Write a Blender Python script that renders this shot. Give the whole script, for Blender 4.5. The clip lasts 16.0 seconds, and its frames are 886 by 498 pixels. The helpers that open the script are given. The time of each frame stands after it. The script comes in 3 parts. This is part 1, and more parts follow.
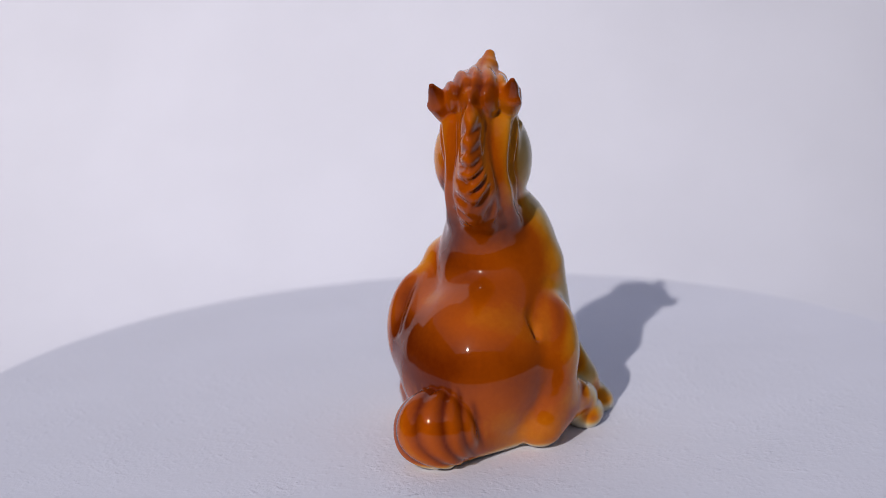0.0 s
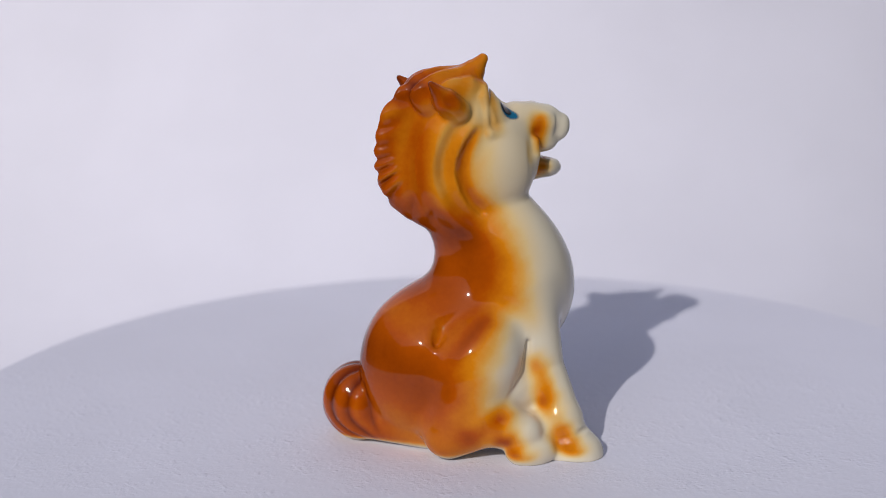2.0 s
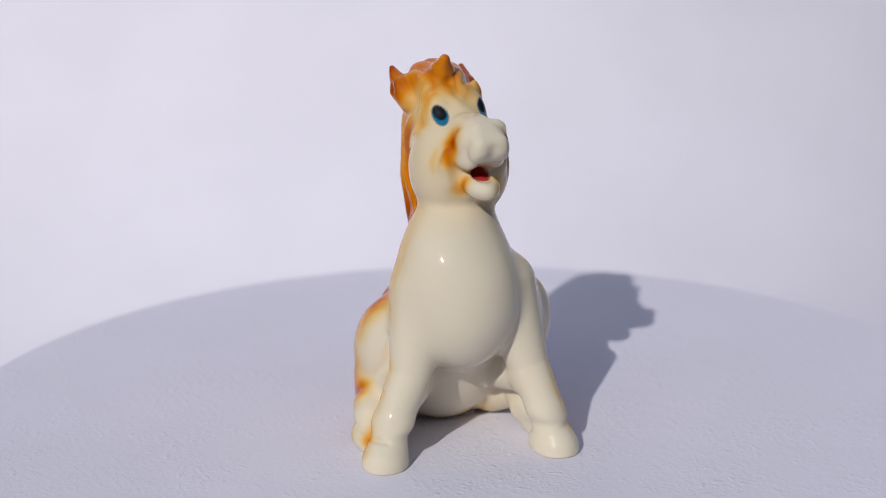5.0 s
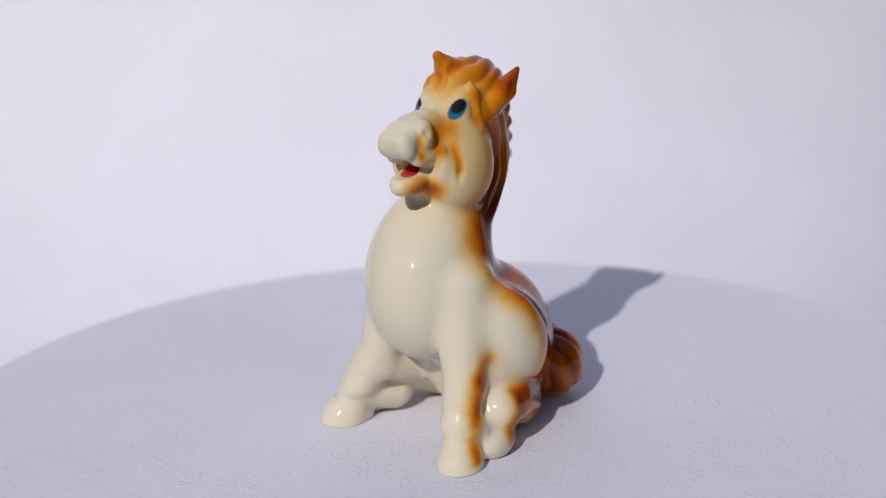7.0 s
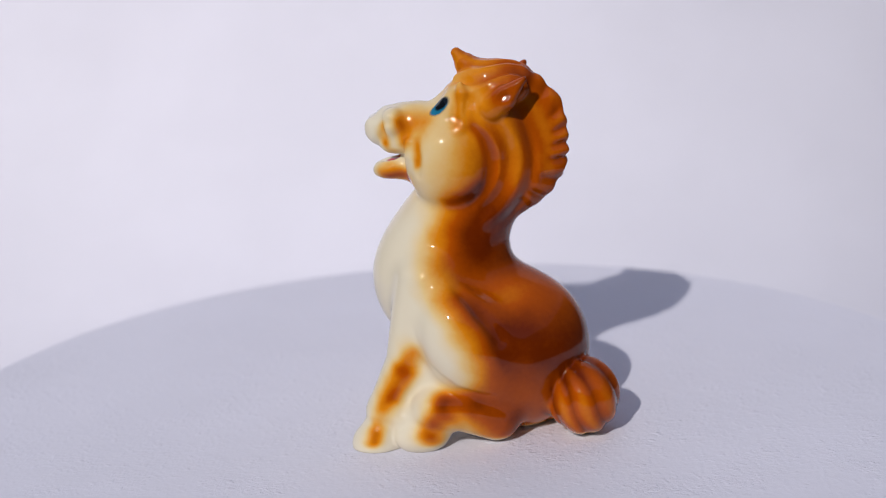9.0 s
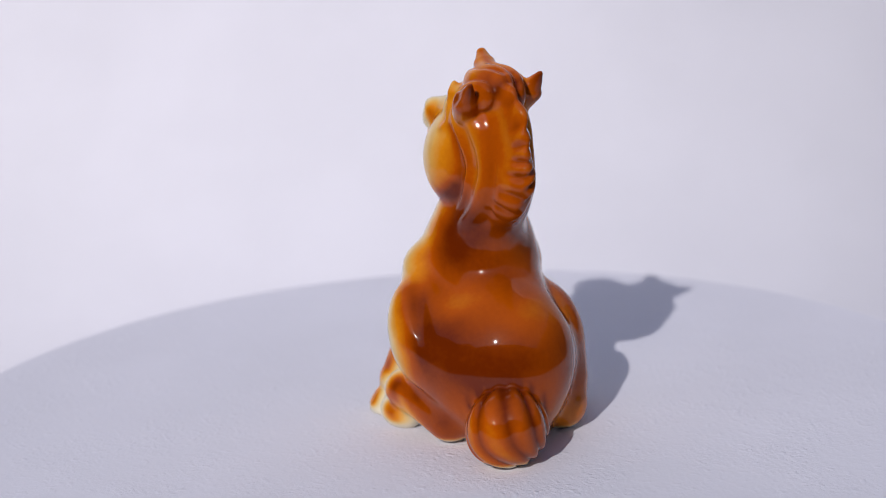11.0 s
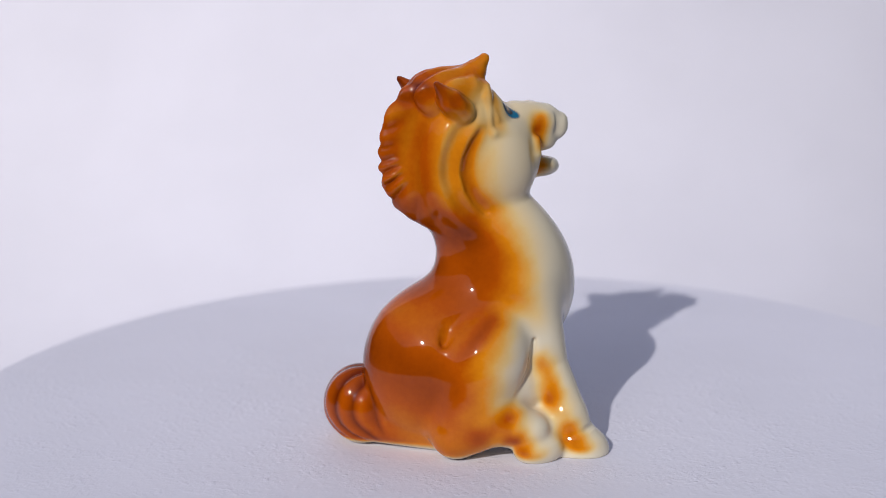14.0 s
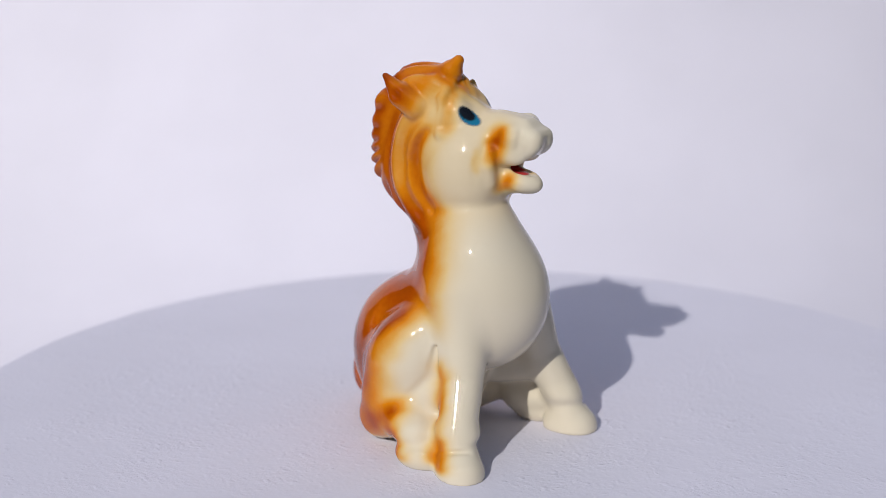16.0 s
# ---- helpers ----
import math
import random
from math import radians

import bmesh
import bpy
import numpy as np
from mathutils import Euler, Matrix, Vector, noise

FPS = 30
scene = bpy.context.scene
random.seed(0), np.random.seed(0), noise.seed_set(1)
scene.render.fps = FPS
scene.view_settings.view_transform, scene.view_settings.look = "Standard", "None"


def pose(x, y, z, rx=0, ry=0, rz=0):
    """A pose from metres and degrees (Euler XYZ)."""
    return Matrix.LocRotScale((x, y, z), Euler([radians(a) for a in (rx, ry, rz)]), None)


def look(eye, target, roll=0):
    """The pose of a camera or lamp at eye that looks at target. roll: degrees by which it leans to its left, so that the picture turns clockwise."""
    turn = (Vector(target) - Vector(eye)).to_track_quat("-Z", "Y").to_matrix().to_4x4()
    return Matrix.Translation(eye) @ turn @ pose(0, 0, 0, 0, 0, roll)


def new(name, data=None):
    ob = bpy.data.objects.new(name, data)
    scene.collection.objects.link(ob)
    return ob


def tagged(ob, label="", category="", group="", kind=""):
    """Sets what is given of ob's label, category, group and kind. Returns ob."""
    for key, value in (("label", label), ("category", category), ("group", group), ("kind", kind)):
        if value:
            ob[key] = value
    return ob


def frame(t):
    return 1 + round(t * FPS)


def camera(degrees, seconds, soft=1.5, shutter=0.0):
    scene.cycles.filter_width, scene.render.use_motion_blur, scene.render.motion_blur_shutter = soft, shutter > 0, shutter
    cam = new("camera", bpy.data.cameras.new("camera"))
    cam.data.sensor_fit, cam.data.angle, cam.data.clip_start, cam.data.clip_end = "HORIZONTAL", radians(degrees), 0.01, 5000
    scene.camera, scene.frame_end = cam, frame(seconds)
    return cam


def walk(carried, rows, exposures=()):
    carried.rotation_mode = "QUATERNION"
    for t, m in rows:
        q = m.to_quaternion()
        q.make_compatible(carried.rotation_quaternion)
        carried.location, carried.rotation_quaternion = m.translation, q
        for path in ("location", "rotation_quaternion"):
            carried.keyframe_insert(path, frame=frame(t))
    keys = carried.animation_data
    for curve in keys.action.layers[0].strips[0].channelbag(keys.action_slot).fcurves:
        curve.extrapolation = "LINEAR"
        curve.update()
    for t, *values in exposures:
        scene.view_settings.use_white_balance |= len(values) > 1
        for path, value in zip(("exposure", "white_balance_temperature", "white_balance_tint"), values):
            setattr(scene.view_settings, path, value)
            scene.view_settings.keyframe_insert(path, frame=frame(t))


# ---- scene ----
import functools

# One fixed camera looks down on a turntable that makes one turn in about 12.1 s.
SECONDS = 16.0
TURN_PER_SECOND = 29.638          # degrees
START = 82.14                     # heading of the figurine at the start, degrees
AXIS_LEAN = Vector((0, 0, 1)).rotation_difference(Vector((0.0224, 0.0179, 1.0))).to_matrix().to_4x4()

cam = camera(30.73, SECONDS, soft=0.65)
EYE = Vector((0.0, -0.36, 0.14247))
AHEAD = Vector((-0.01544, 0.96417, -0.26483))
view = look(EYE, EYE + AHEAD, -1.5)
walk(cam, [(0.0, view), (SECONDS, view)], exposures=[(0.0, -0.17), (4.5, -0.14), (9.0, -0.08), (SECONDS, -0.03)])
cam.data.dof.use_dof = True
cam.data.dof.focus_distance = 0.355
cam.data.dof.aperture_fstop = 12.0

# ---- world and sun ----
SUN_WAY = Vector((46.0, 103.0, -77.0)).normalized()
sun = new("sun", bpy.data.lights.new("sun", "SUN"))
sun.data.energy, sun.data.angle, sun.data.color = 2.6, radians(0.6), (1.0, 0.965, 0.925)
sun.matrix_world = look((-0.5, -1.2, 1.0), Vector((-0.5, -1.2, 1.0)) + SUN_WAY)

world = bpy.data.worlds.new("sky")
scene.world = world
world.use_nodes = True
wn = world.node_tree.nodes
sky = wn.new("ShaderNodeTexSky")
sky.sky_type, sky.sun_disc = "NISHITA", False
sky.sun_elevation = math.asin(-SUN_WAY.z)
sky.sun_rotation = math.atan2(-SUN_WAY.x, -SUN_WAY.y)
wn["Background"].inputs["Strength"].default_value = 0.085
world.node_tree.links.new(sky.outputs["Color"], wn["Background"].inputs["Color"])


# ---- materials ----
def material(name):
    m = bpy.data.materials.new(name)
    m.use_nodes = True
    return m, m.node_tree.nodes, m.node_tree.links, m.node_tree.nodes["Principled BSDF"]


def noise_node(nodes, links, coord, scale, detail=4.0, rough=0.55):
    n = nodes.new("ShaderNodeTexNoise")
    n.inputs["Scale"].default_value, n.inputs["Detail"].default_value, n.inputs["Roughness"].default_value = scale, detail, rough
    links.new(coord, n.inputs["Vector"])
    return n


def ramp_node(nodes, links, fac, stops, ease="EASE"):
    r = nodes.new("ShaderNodeValToRGB")
    r.color_ramp.interpolation = ease
    while len(r.color_ramp.elements) < len(stops):
        r.color_ramp.elements.new(0.5)
    for e, (p, c) in zip(r.color_ramp.elements, stops):
        e.position, e.color = p, (*c, 1.0)
    links.new(fac, r.inputs["Fac"])
    return r


def math_node(nodes, links, op, a, b, clamp=False):
    n = nodes.new("ShaderNodeMath")
    n.operation, n.use_clamp = op, clamp
    for slot, v in zip(n.inputs, (a, b)):
        if isinstance(v, (int, float)):
            slot.default_value = v
        else:
            links.new(v, slot)
    return n.outputs[0]


def paper_material(name, colour, rough_scale, height, spots):
    m, nodes, links, bsdf = material(name)
    tc = nodes.new("ShaderNodeTexCoord").outputs["Object"]
    broad = noise_node(nodes, links, tc, 14.0, 3.0)
    tone = ramp_node(nodes, links, broad.outputs["Fac"], [(0.3, tuple(c * 0.955 for c in colour)), (0.7, colour)])
    links.new(tone.outputs["Color"], bsdf.inputs["Base Color"])
    bsdf.inputs["Roughness"].default_value = 0.75
    bsdf.inputs["Specular IOR Level"].default_value = 0.25
    fine = noise_node(nodes, links, tc, rough_scale, 3.0, 0.6)
    patches = noise_node(nodes, links, tc, rough_scale * 0.06, 3.0, 0.6)
    where = nodes.new("ShaderNodeMapRange")
    where.inputs["From Min"].default_value, where.inputs["From Max"].default_value = 0.42, 0.68
    where.inputs["To Min"].default_value, where.inputs["To Max"].default_value = 0.25, 1.0
    links.new(patches.outputs["Fac"], where.inputs["Value"])
    fleck = noise_node(nodes, links, tc, rough_scale * 0.55, 1.0, 0.4)
    raised = math_node(nodes, links, "MULTIPLY", math_node(nodes, links, "SUBTRACT", fleck.outputs["Fac"], spots, True), 3.0)
    h = math_node(nodes, links, "MULTIPLY", math_node(nodes, links, "ADD", fine.outputs["Fac"], raised), where.outputs["Result"])
    bump = nodes.new("ShaderNodeBump")
    bump.inputs["Strength"].default_value, bump.inputs["Distance"].default_value = 0.8, height
    links.new(h, bump.inputs["Height"])
    links.new(bump.outputs["Normal"], bsdf.inputs["Normal"])
    return m


PAPER = paper_material("rough_white_paper", (0.74, 0.73, 0.835), 800.0, 0.00042, 0.60)
SWEEP = paper_material("smooth_white_card", (0.75, 0.735, 0.83), 160.0, 0.0001, 0.7)
PLASTIC, _, _, b = material("white_plastic")
b.inputs["Base Color"].default_value, b.inputs["Roughness"].default_value = (0.7, 0.7, 0.7, 1), 0.4


def glaze_material():
    """Glazed earthenware: cream body, sprayed amber and brown, darker in the valleys of mane, hair and tail."""
    m, nodes, links, bsdf = material("glazed_pottery")
    tint = nodes.new("ShaderNodeAttribute")
    tint.attribute_name = "spray"
    tc = nodes.new("ShaderNodeTexCoord").outputs["Object"]
    cloud = noise_node(nodes, links, tc, 160.0, 4.0)
    grain = noise_node(nodes, links, tc, 900.0, 3.0)
    wob = math_node(nodes, links, "MULTIPLY", math_node(nodes, links, "SUBTRACT", cloud.outputs["Fac"], 0.5), 0.12)
    wob2 = math_node(nodes, links, "MULTIPLY", math_node(nodes, links, "SUBTRACT", grain.outputs["Fac"], 0.5), 0.08)
    shaped = math_node(nodes, links, "MULTIPLY", math_node(nodes, links, "ADD", wob, wob2),
                       math_node(nodes, links, "MULTIPLY", tint.outputs["Fac"], 2.2, True))
    fac = math_node(nodes, links, "ADD", tint.outputs["Fac"], shaped, True)
    spray = ramp_node(nodes, links, fac, [(0.0, (0.725, 0.655, 0.515)), (0.15, (0.73, 0.53, 0.25)), (0.29, (0.70, 0.36, 0.075)), (0.44, (0.66, 0.215, 0.006)),
                                          (0.68, (0.41, 0.072, 0.001)), (1.0, (0.13, 0.016, 0.0005))], "LINEAR")
    paint = nodes.new("ShaderNodeAttribute")
    paint.attribute_name = "enamel"
    mix = nodes.new("ShaderNodeMix")
    mix.data_type = "RGBA"
    links.new(paint.outputs["Alpha"], mix.inputs["Factor"])
    links.new(spray.outputs["Color"], mix.inputs["A"])
    links.new(paint.outputs["Color"], mix.inputs["B"])
    links.new(mix.outputs["Result"], bsdf.inputs["Base Color"])
    bsdf.inputs["Roughness"].default_value = 0.32
    bsdf.inputs["IOR"].default_value = 1.5
    bsdf.inputs["Coat Weight"].default_value = 1.0
    bsdf.inputs["Coat Roughness"].default_value = 0.055
    bsdf.inputs["Coat IOR"].default_value = 1.37
    bsdf.inputs["Specular IOR Level"].default_value = 0.0
    ripple = noise_node(nodes, links, tc, 150.0, 1.0)
    bump = nodes.new("ShaderNodeBump")
    bump.inputs["Strength"].default_value, bump.inputs["Distance"].default_value = 0.35, 0.0002
    links.new(ripple.outputs["Fac"], bump.inputs["Height"])
    links.new(bump.outputs["Normal"], bsdf.inputs["Coat Normal"])
    return m


GLAZE = glaze_material()


# ---- setting ----
def mesh_object(name, bm, mat, parent=None, smooth=False):
    me = bpy.data.meshes.new(name)
    bmesh.ops.recalc_face_normals(bm, faces=bm.faces)
    bm.to_mesh(me)
    bm.free()
    me.materials.append(mat)
    for p in me.polygons:
        p.use_smooth = smooth
    ob = new(name, me)
    ob.parent = parent
    return ob


def backdrop():
    """A wide sheet of white card that lies under the turntable and curves up behind it."""
    bm = bmesh.new()
    prof = [(-0.17, -0.062), (0.16, -0.062)]
    for k in range(1, 25):
        a = math.pi / 2 * k / 24
        prof.append((0.16 + 0.20 * math.sin(a), -0.062 + 0.20 * (1 - math.cos(a))))
    prof.append((0.36, 0.9))
    rows = []
    for x in (-0.42, 0.42):
        rows.append([bm.verts.new((x, y, z)) for y, z in prof])
    for i in range(len(prof) - 1):
        bm.faces.new((rows[0][i], rows[1][i], rows[1][i + 1], rows[0][i + 1]))
    ob = mesh_object("backdrop", bm, SWEEP, smooth=True)
    mod = ob.modifiers.new("thickness", "SOLIDIFY")
    mod.thickness, mod.offset = 0.001, -1.0
    return tagged(ob, "white curved card backdrop behind the turntable", "backdrop", kind="structure")


backdrop()


def ground():
    """A plain dark plane out to the horizon, unseen, added to cut bounced light and reflections in the glaze."""
    m, nodes, links, bsdf = material("added_dark_ground")
    tc = nodes.new("ShaderNodeTexCoord").outputs["Object"]
    n = noise_node(nodes, links, tc, 6.0, 6.0)
    tone = ramp_node(nodes, links, n.outputs["Fac"], [(0.3, (0.07, 0.06, 0.05)), (0.7, (0.12, 0.105, 0.09))])
    links.new(tone.outputs["Color"], bsdf.inputs["Base Color"])
    bsdf.inputs["Roughness"].default_value = 0.7
    bm = bmesh.new()
    bmesh.ops.create_grid(bm, x_segments=8, y_segments=8, size=60.0)
    for v in bm.verts:
        v.co.z = -0.0640
    ob = mesh_object("ground", bm, m)
    return tagged(ob, "unseen dark ground added under the white card to cut bounced light", "ground", kind="structure")


ground()


def sky_blockers():
    """Plain dark screens round the table, unseen, added to hide bright sky from the glaze; lower than the sun's rays.
    """
    m, nodes, links, bsdf = material("sky_blocker_dark")
    tc = nodes.new("ShaderNodeTexCoord").outputs["Object"]
    n = noise_node(nodes, links, tc, 3.0, 6.0)
    tone = ramp_node(nodes, links, n.outputs["Fac"], [(0.3, (0.09, 0.085, 0.08)), (0.7, (0.14, 0.13, 0.12))])
    links.new(tone.outputs["Color"], bsdf.inputs["Base Color"])
    bsdf.inputs["Roughness"].default_value = 0.9
    for name, spot, size in (("sky_blocker_south", (0, -1.6, 0.46), (3.72, 0.12, 1.04)), ("sky_blocker_north", (0, 1.6, 0.46), (3.72, 0.12, 1.04)),
                             ("sky_blocker_west", (-1.8, 0, 0.46), (0.12, 3.08, 1.04)), ("sky_blocker_east", (1.8, 0, 0.46), (0.12, 3.08, 1.04))):
        bm = bmesh.new()
        bmesh.ops.create_cube(bm, size=1.0, matrix=Matrix.LocRotScale(spot, None, size))
        tagged(mesh_object(name, bm, m), "unseen dark screen added round the table to hide sky from the glaze", "wall", kind="structure")


sky_blockers()


def lathe(profile, steps=96):
    """A closed solid turned round z from (radius, height) pairs."""
    bm = bmesh.new()
    rings = []
    for r, z in profile:
        if r < 1e-6:
            rings.append([bm.verts.new((0, 0, z))])
        else:
            rings.append([bm.verts.new((r * math.cos(2 * math.pi * i / steps), r * math.sin(2 * math.pi * i / steps), z)) for i in range(steps)])
    for a, b in zip(rings, rings[1:]):
        for i in range(steps):
            j = (i + 1) % steps
            if len(a) == 1:
                bm.faces.new((a[0], b[i], b[j]))
            elif len(b) == 1:
                bm.faces.new((a[i], a[j], b[0]))
            else:
                bm.faces.new((a[i], a[j], b[j], b[i]))
    return bm


def turntable():
    top = new("turntable")
    d = mesh_object("disc", lathe([(0, 0), (0.02, 0), (0.1345, 0), (0.1352, -0.0006), (0.1352, -0.0034), (0.1345, -0.004), (0, -0.004)], 160), PAPER, top)
    d.location = (0.0048, 0.0028, 0)
    tagged(d, "rough white paper disc")
    for p in d.data.polygons:
        p.use_smooth = False
    plate = mesh_object("platter", lathe([(0, -0.0045), (0.115, -0.0045), (0.117, -0.006), (0.117, -0.014), (0.11, -0.017), (0, -0.017)]), PLASTIC, top, True)
    tagged(plate, "white plastic platter")
    base = mesh_object("base", lathe([(0, -0.0175), (0.07, -0.0175), (0.085, -0.022), (0.088, -0.052), (0.088, -0.0585), (0, -0.0585)]), PLASTIC, top, True)
    tagged(base, "white plastic base")
    return tagged(top, "round turntable covered with rough white paper", "turntable")


TABLE = turntable()


# ---- figurine ----
class Clay:
    """A solid modelled on a grid of distances, in millimetres, to which shapes are added with soft joints."""

    def __init__(self, low, high, step):
        self.low, self.step = np.array(low, float), step
        self.n = [int((b - a) / step) + 1 for a, b in zip(low, high)]
        self.d = np.full(self.n, 20.0, np.float32)

    def block(self, low, high):
        lo = [max(0, int((a - o) / self.step)) for a, o in zip(low, self.low)]
        hi = [min(n, int((b - o) / self.step) + 2) for b, o, n in zip(high, self.low, self.n)]
        axes = [(self.low[k] + self.step * np.arange(lo[k], hi[k])).astype(np.float32) for k in range(3)]
        s = tuple(slice(a, b) for a, b in zip(lo, hi))
        return s, axes[0][:, None, None], axes[1][None, :, None], axes[2][None, None, :]

    def join(self, shape, k=2.0):
        fn, low, high = shape
        m = 4.0 + k if k < 5 else 14.0 + k
        s, x, y, z = self.block([a - m for a in low], [b + m for b in high])
        d, old = fn(x, y, z), self.d[s]
        h = np.clip(0.5 + 0.5 * (old - d) / k, 0, 1)
        self.d[s] = old + (d - old) * h - k * h * (1 - h)

    def cut(self, shape, k=1.0):
        fn, low, high = shape
        m = 3.0 + k
        s, x, y, z = self.block([a - m for a in low], [b + m for b in high])
        d, old = -fn(x, y, z), self.d[s]
        h = np.clip(0.5 + 0.5 * (d - old) / k, 0, 1)
        self.d[s] = old + (d - old) * h + k * h * (1 - h)

    def press(self, fn, low, high):
        s, x, y, z = self.block(low, high)
        self.d[s] += fn(x, y, z)

    def surface(self):
        """Vertices and quads by surface nets."""
        d = self.d
        inside = d < 0
        c = np.zeros([n - 1 for n in self.n], np.int8)
        for i in (0, 1):
            for j in (0, 1):
                for k in (0, 1):
                    c += inside[i:self.n[0] - 1 + i, j:self.n[1] - 1 + j, k:self.n[2] - 1 + k]
        cells = np.argwhere((c > 0) & (c < 8))
        total, count = np.zeros((len(cells), 3)), np.zeros(len(cells))
        corners = [(i, j, k) for i in (0, 1) for j in (0, 1) for k in (0, 1)]
        val = {q: d[cells[:, 0] + q[0], cells[:, 1] + q[1], cells[:, 2] + q[2]] for q in corners}
        for a in corners:
            for ax in range(3):
                if a[ax] == 0:
                    b = tuple(v + (1 if i == ax else 0) for i, v in enumerate(a))
                    va, vb = val[a], val[b]
                    hit = (va < 0) != (vb < 0)
                    t = np.where(hit, va / np.where(hit, va - vb, 1), 0)
                    p = np.array(a, float) + t[:, None] * np.eye(3)[ax]
                    total += np.where(hit[:, None], p, 0)
                    count += hit
        verts = self.low + self.step * (cells + total / count[:, None])
        index = np.full(c.shape, -1, np.int64)
        index[cells[:, 0], cells[:, 1], cells[:, 2]] = np.arange(len(cells))
        quads = []
        for ax in range(3):
            a = np.moveaxis(inside, ax, 0)
            ind = np.moveaxis(index, ax, 0)
            flip = a[:-1] != a[1:]
            e = np.argwhere(flip[:, 1:-1, 1:-1]) + [0, 1, 1]
            q = np.stack([ind[e[:, 0], e[:, 1] - 1, e[:, 2] - 1], ind[e[:, 0], e[:, 1], e[:, 2] - 1],
                          ind[e[:, 0], e[:, 1], e[:, 2]], ind[e[:, 0], e[:, 1] - 1, e[:, 2]]], 1)
            first = a[e[:, 0], e[:, 1], e[:, 2]]
            if ax == 1:
                first = ~first
            q[~first] = q[~first][:, ::-1]
            quads.append(q[(q >= 0).all(1)])
        return verts, np.concatenate(quads)


def turn3(rx, ry, rz):
    return np.array(Euler((radians(rx), radians(ry), radians(rz))).to_matrix(), np.float32)


def egg(c, r, rot=(0, 0, 0)):
    """An ellipsoid with centre c and radii r."""
    m = turn3(*rot)
    r = np.array(r, np.float32)
    big = float(max(r))

    def fn(x, y, z):
        p = [x - c[0], y - c[1], z - c[2]]
        q = [p[0] * m[0][i] + p[1] * m[1][i] + p[2] * m[2][i] for i in range(3)]
        a = np.sqrt(sum((q[i] / r[i]) ** 2 for i in range(3))) + 1e-6
        b = np.sqrt(sum((q[i] / r[i] ** 2) ** 2 for i in range(3))) + 1e-6
        return (a * (a - 1) / b).astype(np.float32)
    return fn, [v - big for v in c], [v + big for v in c]


def limb(a, b, ra, rb):
    """A rounded, tapered bar from a to b."""
    ab = [q - p for p, q in zip(a, b)]
    l2 = sum(v * v for v in ab)

    def fn(x, y, z):
        p = [x - a[0], y - a[1], z - a[2]]
        t = np.clip((p[0] * ab[0] + p[1] * ab[1] + p[2] * ab[2]) / l2, 0, 1)
        d = np.sqrt(sum((p[i] - t * ab[i]) ** 2 for i in range(3)))
        return (d - (ra + (rb - ra) * t)).astype(np.float32)
    w = max(ra, rb)
    return fn, [min(p, q) - w for p, q in zip(a, b)], [max(p, q) + w for p, q in zip(a, b)]


def slab(c, r, rot=(0, 0, 0), edge=1.0):
    """A box with rounded edges."""
    m = turn3(*rot)
    big = float(np.linalg.norm(r))

    def fn(x, y, z):
        p = [x - c[0], y - c[1], z - c[2]]
        q = [np.abs(p[0] * m[0][i] + p[1] * m[1][i] + p[2] * m[2][i]) - (r[i] - edge) for i in range(3)]
        out = np.sqrt(sum(np.maximum(v, 0) ** 2 for v in q))
        return (out + np.minimum(np.maximum(np.maximum(q[0], q[1]), q[2]), 0) - edge).astype(np.float32)
    return fn, [v - big for v in c], [v + big for v in c]


def tube(points, radii):
    """A bent, rounded bar through the points, as one shape."""
    bars = chain(points, radii)

    def fn(x, y, z):
        return functools.reduce(np.minimum, [b[0](x, y, z) for b in bars])
    return fn, [min(b[1][i] for b in bars) for i in range(3)], [max(b[2][i] for b in bars) for i in range(3)]


def chain(points, radii):
    return [limb(a, b, ra, rb) for a, b, ra, rb in zip(points, points[1:], radii, radii[1:])]


def step01(a, b, v):
    t = np.clip((v - a) / (b - a), 0, 1)
    return t * t * (3 - 2 * t)


def both(fn):
    for s in (-1, 1):
        fn(s)


def tail_comb(x, y, z):
    """The phase of the ridges combed into the tail: upright on its back, swept in below towards the rump."""
    a = np.arctan2(y - 4.0, -(x + 19.5))
    return 9.0 * a - 0.10 * (z - 9) - 0.045 * np.minimum(z - 9, 0) * np.abs(np.minimum(z - 9, 0)) + 0.4 * np.sin(5 * a)


def strand_at(x, y):
    """Where a point lies across the strands of the forelock."""
    return y + 0.3 + 0.012 * (x + 8) ** 2 * np.sign(y) + 0.9 * np.sin(0.33 * x + 0.5)


def lock_phase(x, z):
    """The phase of the strands that run from the ear down behind the cheek."""
    return 2 * np.pi * (np.sqrt((x - 2.2) ** 2 + (z - 65.2) ** 2) - 13.6) / 5.8


def mane_rib(x, y, z):
    """Rounded ribs round the mane with sharp valleys between them, wide on its left, narrow and uneven on its right: 0 to 1."""
    a = np.arctan2(z - 68, -(x + 9))
    rho = np.sqrt(((x + 11) / 14) ** 2 + ((z - 69) / 16.8) ** 2)
    wide = np.abs(np.sin(11.0 * a + 0.5 * np.sin(5 * a) + 2.2 * (1 - rho) + 0.5)) * (0.85 + 0.15 * np.sin(4 * a + 2 * rho))
    fine = np.abs(np.sin(12.5 * a + 1.5 * np.sin(4 * a + 0.6) + 4.0 * (rho - 0.9) + 0.25 * y)) * (0.75 + 0.25 * np.sin(7 * a + 1.0 + 3 * rho))
    left = step01(-1.0, 1.4, y)
    return left * wide + (1 - left) * fine


